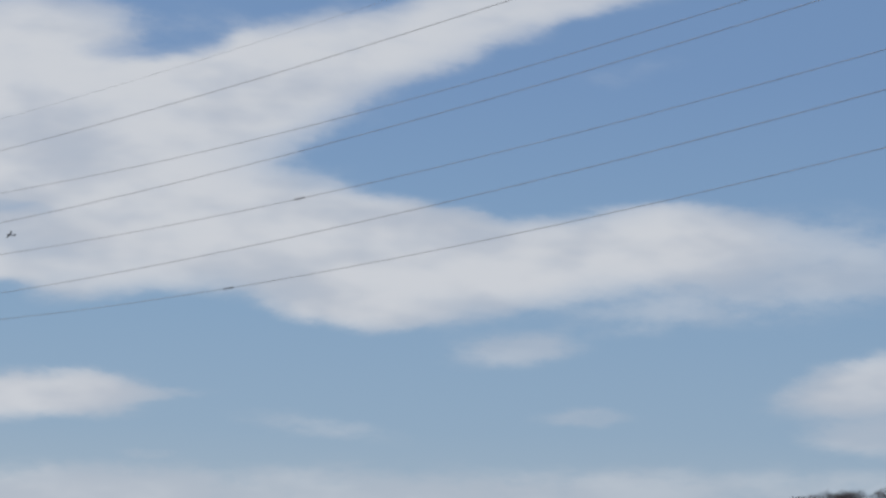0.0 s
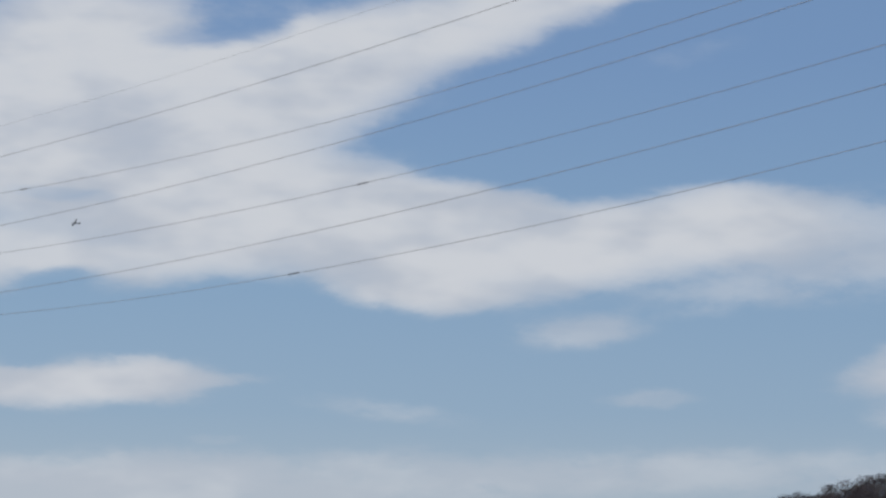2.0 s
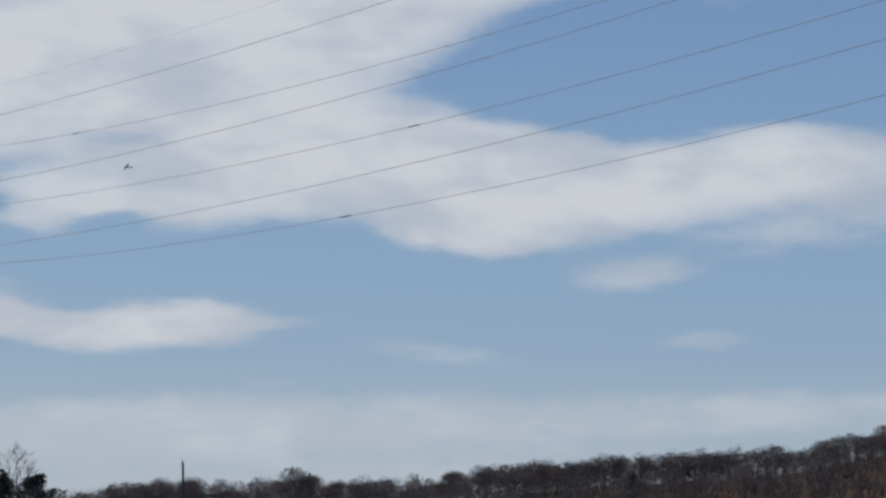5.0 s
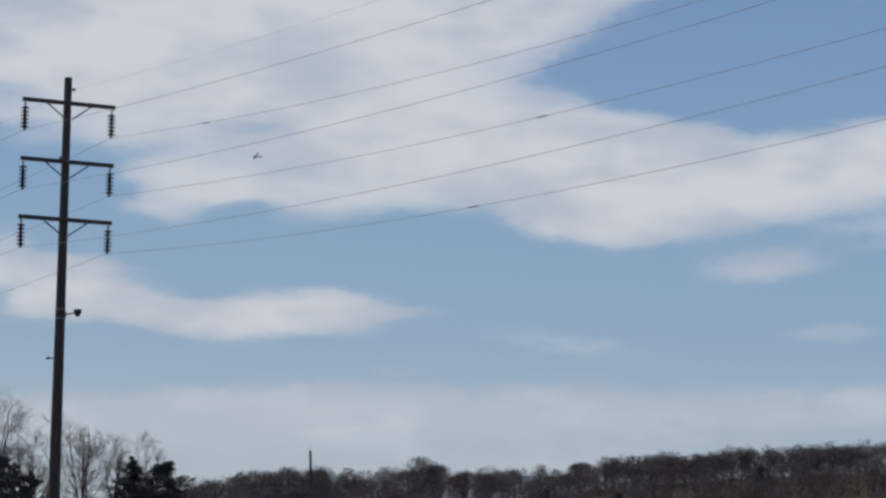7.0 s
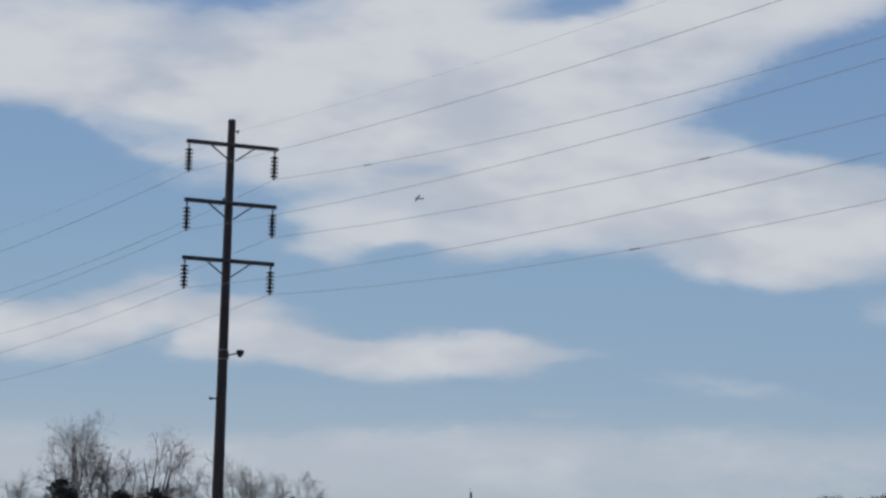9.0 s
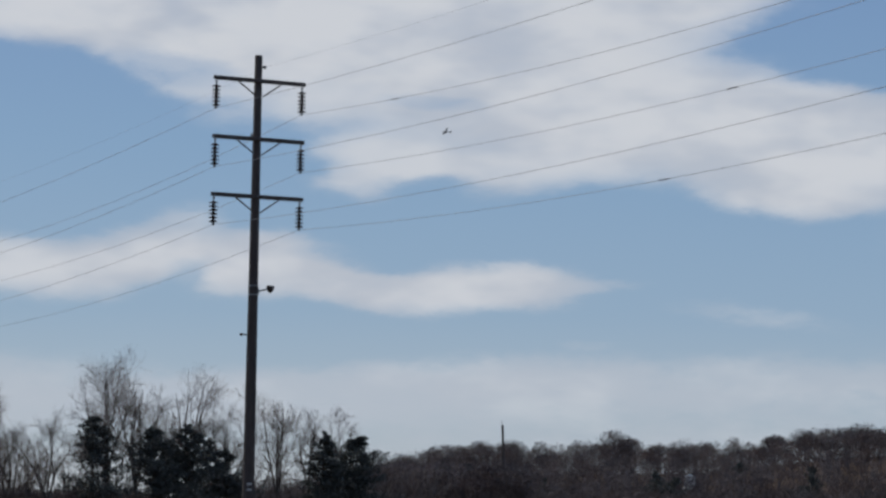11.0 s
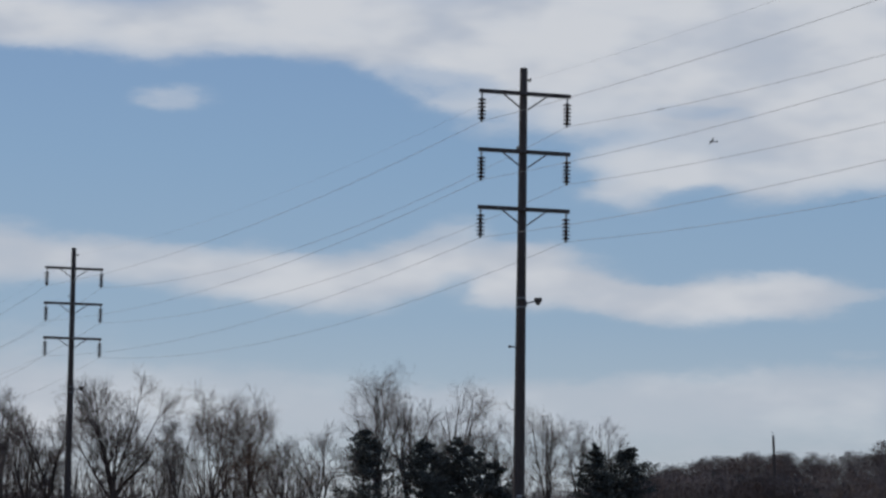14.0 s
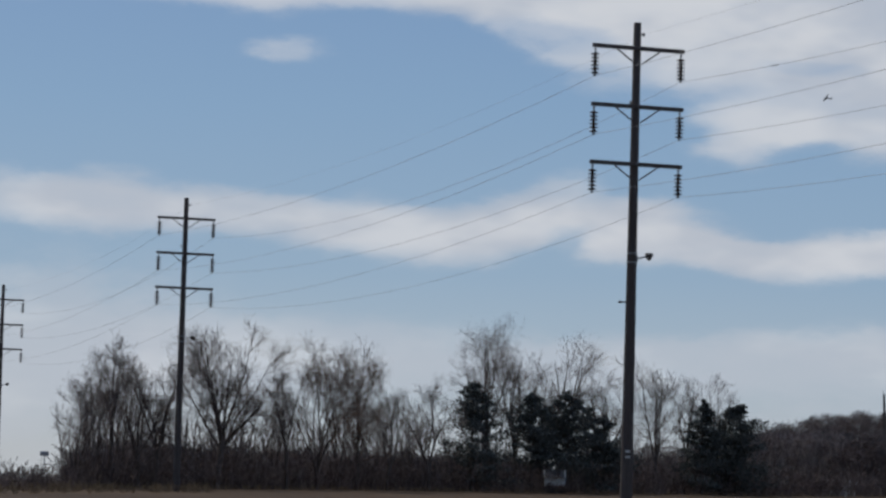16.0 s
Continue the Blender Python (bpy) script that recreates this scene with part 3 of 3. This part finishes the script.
def hung(a, b, sag, steps):
    """Points of a wire that hangs between two supports."""
    return [a.lerp(b, i / steps) - Vector((0, 0, 4 * sag * (i / steps) * (1 - i / steps))) for i in range(steps + 1)]


def wire(name, label, offset, drop, radius, sag, lift=0.0, on_arm=True):
    """One wire over all the poles; lift: how much higher it is tied at the first of them."""
    pts = []
    for i in range(3):
        ends = []
        for j in (i, i + 1):
            ends.append(Vector((*LINE[j], TOPS[j] - drop - LOWERED[j] * on_arm + (0 if j else lift))) + ACROSS * offset)
        pts += hung(*ends, sag, 40)[(1 if i else 0):]
    p = np.array([[tuple(v) for v in pts]])
    v, f = tubes(p, np.full(p.shape[:2], radius), 6)
    ob = new(name, mesh_of(name, v, f, CONDUCTOR, True))
    return tagged(ob, label, "power line", "wires of the power line"), pts


def splice(parent, pts, i):
    """A short sleeve round a wire where two lengths are joined."""
    a, b = pts[i], pts[i + 1]
    mid, way = (a + b) / 2, (b - a).normalized()
    bm = bmesh.new()
    rod(bm, mid - way * 0.3, mid + way * 0.3, 0.019, 8)
    part("sleeve", bm, ARM_WOOD, parent, "dark splice sleeve round the wire")


for drop, join, sags in zip(ARM_DROP, (35, 23, 25), (((-1, 0.9, -0.3), (1, 1.46, -0.1)), ((-1, 1.1, 0.0), (1, 1.26, -0.1)), ((-1, 1.14, 0.0), (1, 1.38, 0.1)))):
    for side, sag, lift in sags:
        line, along = wire("conductor", "thin dull aluminium wire sagging between the poles", HANG[side], drop + 0.08 + STRING + 0.03, 0.008, sag, lift)
        if side > 0:
            splice(line, along, join)
wire("shield_wire", "thin steel wire strung along the pole tops", 0.27, 0.45, 0.0032, 0.9, on_arm=False)

# ---- trees along the field's far edge ----


def edge(azimuth):
    """How far off the edge of the trees lies at a bearing."""
    return 264.0 + 7.0 * azimuth if azimuth < 3 else 285 + 20.0 * (azimuth - 3)


def stand(azimuth, back=0.0):
    p = bearing(azimuth, edge(azimuth) + back)
    return (p.x, p.y, -0.05)


ROW = "bare trees along the field"
bare_tree("bare_tree", stand(-11.05), 6.7, "low bare tree with many thin stems", ROW, 11, 0.1, 6, 19, 5)
bare_tree("bare_tree", stand(-10.4), 9.4, "slender bare tree with one upright leader", ROW, 12, 0.5, 4, 8, 6)
bare_tree("bare_tree", stand(-10.75, 2), 8.0, "slender bare tree with upright stems", ROW, 27, 0.2, 5, 16, 6)
bare_tree("bare_tree", stand(-9.85, 1), 7.8, "dark crooked bare tree in a tangle of vines", ROW, 28, 0.3, 5, 30, 5, thick=1.5)
bare_tree("bare_tree", stand(-9.55), 9.5, "crooked bare tree at the edge of the brush", ROW, 13, 0.3, 5, 26, 6, thick=1.2)
bare_tree("bare_tree", stand(-8.27), 10.9, "broad bare tree with heavy spreading limbs", ROW, 44, 0.34, 11, 50, 7, thick=1.4, rise=0.05)
bare_tree("bare_tree", stand(-6.85), 8.9, "bare tree with straight thin stems", ROW, 15, 0.35, 4, 14, 6)
bare_tree("bare_tree", stand(-6.25), 10.1, "dense bare tree with brownish twigs", ROW, 16, 0.15, 8, 24, 7, twig=BUD_TWIG, rise=0.06)
bare_tree("bare_tree", stand(-5.45), 9.5, "dense bare tree with brownish twigs", ROW, 17, 0.15, 6, 16, 7, twig=BUD_TWIG)
bare_tree("bare_tree", stand(-4.84), 8.8, "bare tree with crooked limbs", ROW, 18, 0.22, 5, 22, 6)
bare_tree("bare_tree", stand(-3.98), 9.2, "bare tree with crooked limbs", ROW, 19, 0.25, 5, 24, 6)
bare_tree("bare_tree", stand(-2.85, 6), 14.1, "tall bare tree with forked stems behind the pines", ROW, 20, 0.28, 7, 21, 6, rise=0.04)
bare_tree("bare_tree", stand(-2.25, 6), 12.8, "tall bare tree with two leaning stems behind the pines", ROW, 29, 0.35, 5, 18, 6, rise=0.05)
bare_tree("bare_tree", stand(-1.7, 6), 10.5, "bare tree behind the pines", ROW, 21, 0.35, 4, 10, 6)
bare_tree("bare_tree", stand(-1.08, 6), 13.3, "tall narrow bare tree behind the pines", ROW, 22, 0.35, 5, 12, 6)
bare_tree("bare_tree", stand(-0.44, 6), 11.5, "bare tree beside the pole", ROW, 23, 0.35, 5, 17, 6)
bare_tree("bare_tree", stand(0.56, 4), 11.5, "thin bare tree with several straight stems", ROW, 24, 0.2, 5, 14, 6)
bare_tree("bare_tree", stand(1.16, 4), 11.0, "thin bare tree with one long stem", ROW, 25, 0.35, 3, 13, 6)
bare_tree("bare_tree", stand(1.79, 7), 10.4, "thin bare tree beside the pines", ROW, 26, 0.3, 4, 18, 6)

FILL = "smaller bare trees among the taller ones"
for k, (az, back, tall) in enumerate(((-10.8, 3, 6.8), (-10.2, 5, 8.0), (-9.5, 8, 7.2), (-9.0, 4, 6.4), (-7.5, 6, 6.6), (-7.1, 3, 7.6), (-5.8, 6, 8.2), (-5.1, 8, 7.4),
                                      (-4.4, 5, 7.0), (-3.6, 7, 7.6), (-2.3, 12, 8.6), (0.1, 9, 8.0), (2.0, 12, 8.0), (2.75, 4, 7.0), (3.3, 6, 7.2), (3.8, 8, 6.0))):
    bare_tree("bare_tree", stand(az, back), tall, "smaller bare tree in the tangle along the field", FILL, 60 + k, 0.2, 4, 28, 4)

PINES = "pines among the bare trees"
pine_tree("pine_tree", stand(-3.12), 9.3, "dark green pine with upswept boughs", PINES, 31, 1.0, 0.2)
pine_tree("pine_tree", stand(-1.93), 8.9, "dark green pine in a clump", PINES, 32, 1.1, 0.32, skirt=0.2)
pine_tree("pine_tree", stand(-1.6, 5), 7.8, "dark green pine in a clump", PINES, 37, 1.0, 0.25, 0.4)
pine_tree("pine_tree", stand(-1.2), 9.2, "open dark green pine in a clump", PINES, 33, 0.95, 0.4, 0.26)
pine_tree("pine_tree", stand(-0.82, 2), 8.0, "open dark green pine in a clump", PINES, 38, 1.0, 0.55, 0.12)
pine_tree("pine_tree", stand(-0.45), 6.9, "low dark pine beside the pole", PINES, 34, 1.15, 0.35)
pine_tree("pine_tree", stand(1.52), 9.3, "pointed dark green evergreen beside bare trees", PINES, 35, 0.72, 0.05)
pine_tree("pine_tree", stand(1.88, 1), 6.2, "low dark evergreen between two taller ones", PINES, 39, 1.0, 0.1)
pine_tree("pine_tree", stand(2.19), 8.9, "round-topped dark green evergreen tree", PINES, 36, 1.25, 0.1)

# ---- brush under and behind the trees ----
rng = np.random.default_rng(5)


def scatter(count, a0, a1, b0, b1, h0, h1):
    az = rng.uniform(a0, a1, count)
    az = az[(az < -1.62) | (az > -1.2)]
    count = len(az)
    feet = np.array([bearing(a, edge(a) + rng.uniform(b0, b1)) for a in az])
    feet[:, 2] = [hill(x, y) - 0.05 for x, y, _ in feet]
    return feet, rng.uniform(h0, h1, count)


thicket("brush", "tangle of dark leafless brush under the trees", rng, *scatter(1300, -11.2, 5.6, -2, 16, 1.8, 3.7), 3, BRUSH, "brush", branches=6, min_r=0.016)
thicket("saplings", "thin grey saplings filling in behind the trees", rng, *scatter(210, -10.8, 3.0, 3, 30, 4.0, 7.4), 3, TWIG, "saplings", 0.16)
thicket("weeds", "low scrub and dry weeds at the field's end", rng, *scatter(230, -15.0, -10.8, -12, 20, 0.7, 1.9), 5, BRUSH, "weeds", 0.5, branches=4, min_r=0.011)
thicket("dry_weeds", "dry brown weeds round the foot of the pole", rng, *scatter(280, -14.0, -8.4, -26, -6, 0.3, 0.8), 4, STRAW, "weeds", 0.5, branches=3)
thicket("tall_grass", "straw-coloured tall grass along the field's edge", rng, *scatter(750, -13.0, 6.0, -5, -2, 0.25, 0.55), 4, STRAW, "grass", 0.4, branches=1)


low = np.array([bearing(a, edge(a) + back) for a, back in zip(rng.uniform(-1.66, -1.16, 60), rng.uniform(-2.5, -0.5, 60))])
thicket("low_brush", "low dark brush before the shed", rng, low, rng.uniform(0.5, 1.0, 60), 5, BRUSH, "brush", 0.45, min_r=0.012)

# ---- woods on the rise ----
def wood(count, a0, a1, d0, d1, h0, h1):
    az, d = rng.uniform(a0, a1, count), rng.uniform(d0, d1, count)
    feet = np.array([bearing(a, b) for a, b in zip(az, d)])
    feet[:, 2] = [hill(x, y) - 0.05 for x, y, _ in feet]
    return feet, rng.uniform(h0, h1, count)


for tone, look_of_it, share in ((WOODS, "bare grey-brown woods covering the rise", 1.0), (RED_WOODS, "bare reddish-brown woods covering the rise", 0.6), (DARK_WOODS, "darker bare woods mixed over the rise", 0.6)):
    far_wood("far_woods", look_of_it, rng, *wood(int(420 * share), -0.8, 24.0, 440, 590, 4.5, 8.0), 0.42, 34, tone)
    far_wood("ridge_woods", "rounded bare crowns along the top of the rise", rng, *wood(int(300 * share), 2.0, 24.0, 600, 690, 4.5, 8.6), 0.44, 75, tone)
    far_wood("crest_scrub", "low scrub between the trees on the rise", rng, *wood(int(420 * share), -0.8, 24.0, 575, 660, 3.0, 5.0), 0.65, 44, tone, lobes=4)
    far_wood("near_woods", "dense bare scrub at the foot of the rise", rng, *wood(int(330 * share), 5.5, 23.0, 335, 455, 3.2, 6.0), 0.5, 32, tone)
    far_wood("near_woods", "bare scrub trees before the rise", rng, *wood(int(95 * share), 2.7, 5.6, 330, 420, 5.6, 8.8), 0.4, 60, tone)
    far_wood("back_woods", "low dark woods behind the row of trees", rng, *scatter(int(240 * share), -11.0, 3.5, 30, 70, 2.2, 3.6), 0.6, 55, tone, lobes=4)

spot = bearing(7.5, 560)
round_tree = np.array([[spot.x - 1.5, spot.y, hill(*spot.xy) - 0.05], [spot.x + 1.6, spot.y + 1, hill(*spot.xy) - 0.05]])
far_wood("bare_tree", "round-crowned bare tree standing above the far woods", rng, round_tree, np.array([12.4, 11.7]), 0.3, 170, WOODS, "tree", "", lobes=12)
for k, (az, d, tall, broad) in enumerate(((3.93, 345, 7.6, 0.9), (4.46, 375, 8.0, 0.9), (5.97, 385, 6.4, 0.9), (8.2, 395, 7.6, 1.1), (8.62, 400, 6.8, 1.1), (11.35, 405, 8.6, 0.9), (13.2, 410, 6.5, 0.9), (9.9, 520, 6.4, 1.0), (14.2, 560, 7.0, 1.1))):
    spot = bearing(az, d)
    pine_tree("evergreen_tree", (spot.x, spot.y, hill(spot.x, spot.y) - 0.05), tall, "dark evergreen among the bare scrub", "evergreens in the scrub", 80 + k, broad, per=60)

# ---- far things ----


def house(place, turn, size, label):
    w, d, h = size
    home = thing("house", place, label, "house", "", turn)
    bm = bmesh.new()
    box(bm, (0, 0, h / 2), (w, d, h))
    wall = part("wall", bm, SIDING, home, "white clapboard wall")
    bm = bmesh.new()
    pts = [(-w / 2, -d / 2 - 0.3, h - 0.1), (w / 2, -d / 2 - 0.3, h - 0.1), (w / 2, d / 2 + 0.3, h - 0.1), (-w / 2, d / 2 + 0.3, h - 0.1), (-w / 2, 0, h + d * 0.35), (w / 2, 0, h + d * 0.35)]
    v = [bm.verts.new(p) for p in pts]
    for f in ((0, 1, 5, 4), (2, 3, 4, 5), (1, 2, 5), (3, 0, 4), (3, 2, 1, 0)):
        bm.faces.new([v[i] for i in f])
    part("roof", bm, ROOFING, home, "grey shingle roof")
    for s in (-1, 1):
        bm = bmesh.new()
        near = [bm.verts.new((s * (w / 2 + 0.02), y, z)) for y, z in ((-d / 2, h), (d / 2, h), (0, h + d * 0.33))]
        far = [bm.verts.new((s * (w / 2 + 0.14), y, z)) for y, z in ((-d / 2, h), (d / 2, h), (0, h + d * 0.33))]
        bm.faces.new(near)
        bm.faces.new(far)
        for i in range(3):
            bm.faces.new((near[i], near[(i + 1) % 3], far[(i + 1) % 3], far[i]))
        bmesh.ops.recalc_face_normals(bm, faces=bm.faces)
        part("gable", bm, SIDING, home, "white clapboard gable")
    bm = bmesh.new()
    for s in (-1, 1):
        box(bm, (s * (w / 2 + 0.01), -d / 2 - 0.02, h / 2), (0.1, 0.08, h), bevel=0.01)
    part("corner_board", bm, SIDING, wall)
    return home


house(stand(4.31, 12), -6, (3.0, 2.2, 1.1), "low pale shed at the foot of the woods")
house(stand(-1.45, 1.5), 4, (1.7, 2.0, 1.5), "small white shed seen under the pines")
spot = bearing(8.88, 470)
house((spot.x, spot.y, hill(spot.x, spot.y) - 0.2), 86, (4.0, 1.7, 5.9), "pale house half hidden among the bare woods")

sign = thing("roadside_sign", (*bearing(-11.72, 330).xy, 0), "pale sign panel on a post beyond the scrub", "sign")
bm = bmesh.new()
rod(bm, (0, 0, -0.2), (0, 0, 1.9), 0.06, 8)
part("post", bm, GALVANISED, sign)
bm = bmesh.new()
box(bm, (0, 0, 2.15), (1.0, 0.06, 0.55), bevel=0.02)
part("panel", bm, SIGN_FACE, sign)

spot = bearing(5.19, 425)
foot = hill(spot.x, spot.y)
far_pole = thing("utility_pole", (spot.x, spot.y, foot), "bare leaning utility pole rising out of the woods", "utility pole")
far_pole.matrix_world = pose(spot.x, spot.y, foot, 0, -2.5, 0)
reach = 14.6 - foot
bm = bmesh.new()
lathe(bm, [(0.24, -0.3), (0.22, 4.0), (0.17, reach - 0.2), (0.15, reach)], 10)
part("shaft", bm, POLE_WOOD, far_pole)
bm = bmesh.new()
rod(bm, (-0.06, 0, reach - 0.1), (-0.12, 0, reach + 0.6), 0.04, 6)
part("pin", bm, GALVANISED, far_pole)


def aeroplane(place, heading):
    """A small high-winged aircraft, seen from the side and a little below."""
    craft = thing("aeroplane", place, "small dark aeroplane flying under the clouds", "aeroplane", "", heading)
    bm = bmesh.new()
    lathe(bm, [(0.12, -4.4), (0.42, -3.9), (0.62, -2.4), (0.66, -0.8), (0.5, 1.2), (0.28, 3.4), (0.1, 5.0)], 12, pose(0, 0, 0, 0, 90, 0))
    part("fuselage", bm, PLANE_SKIN, craft, smooth=True)
    for side in (-1, 1):
        bm = bmesh.new()
        box(bm, (-1.3, side * 2.9, 0.35), (1.5, 5.6, 0.16), pose(0, 0, 0, side * 4, 0, side * 6), 0.05)
        part("wing", bm, PLANE_SKIN, craft)
        bm = bmesh.new()
        box(bm, (4.5, side * 0.95, 0.15), (0.9, 1.8, 0.1), bevel=0.03)
        part("tailplane", bm, PLANE_SKIN, craft)
    bm = bmesh.new()
    box(bm, (4.6, 0, 0.9), (0.95, 0.12, 1.7), pose(0, 0, 0, 0, 20, 0), 0.03)
    part("fin", bm, PLANE_SKIN, craft)
    craft.rotation_euler[0] = radians(-30)
    craft.scale = (1.05, 1.05, 1.05)
    return craft


aeroplane((*bearing(3.87, 2974).xy, 398.0), 22)
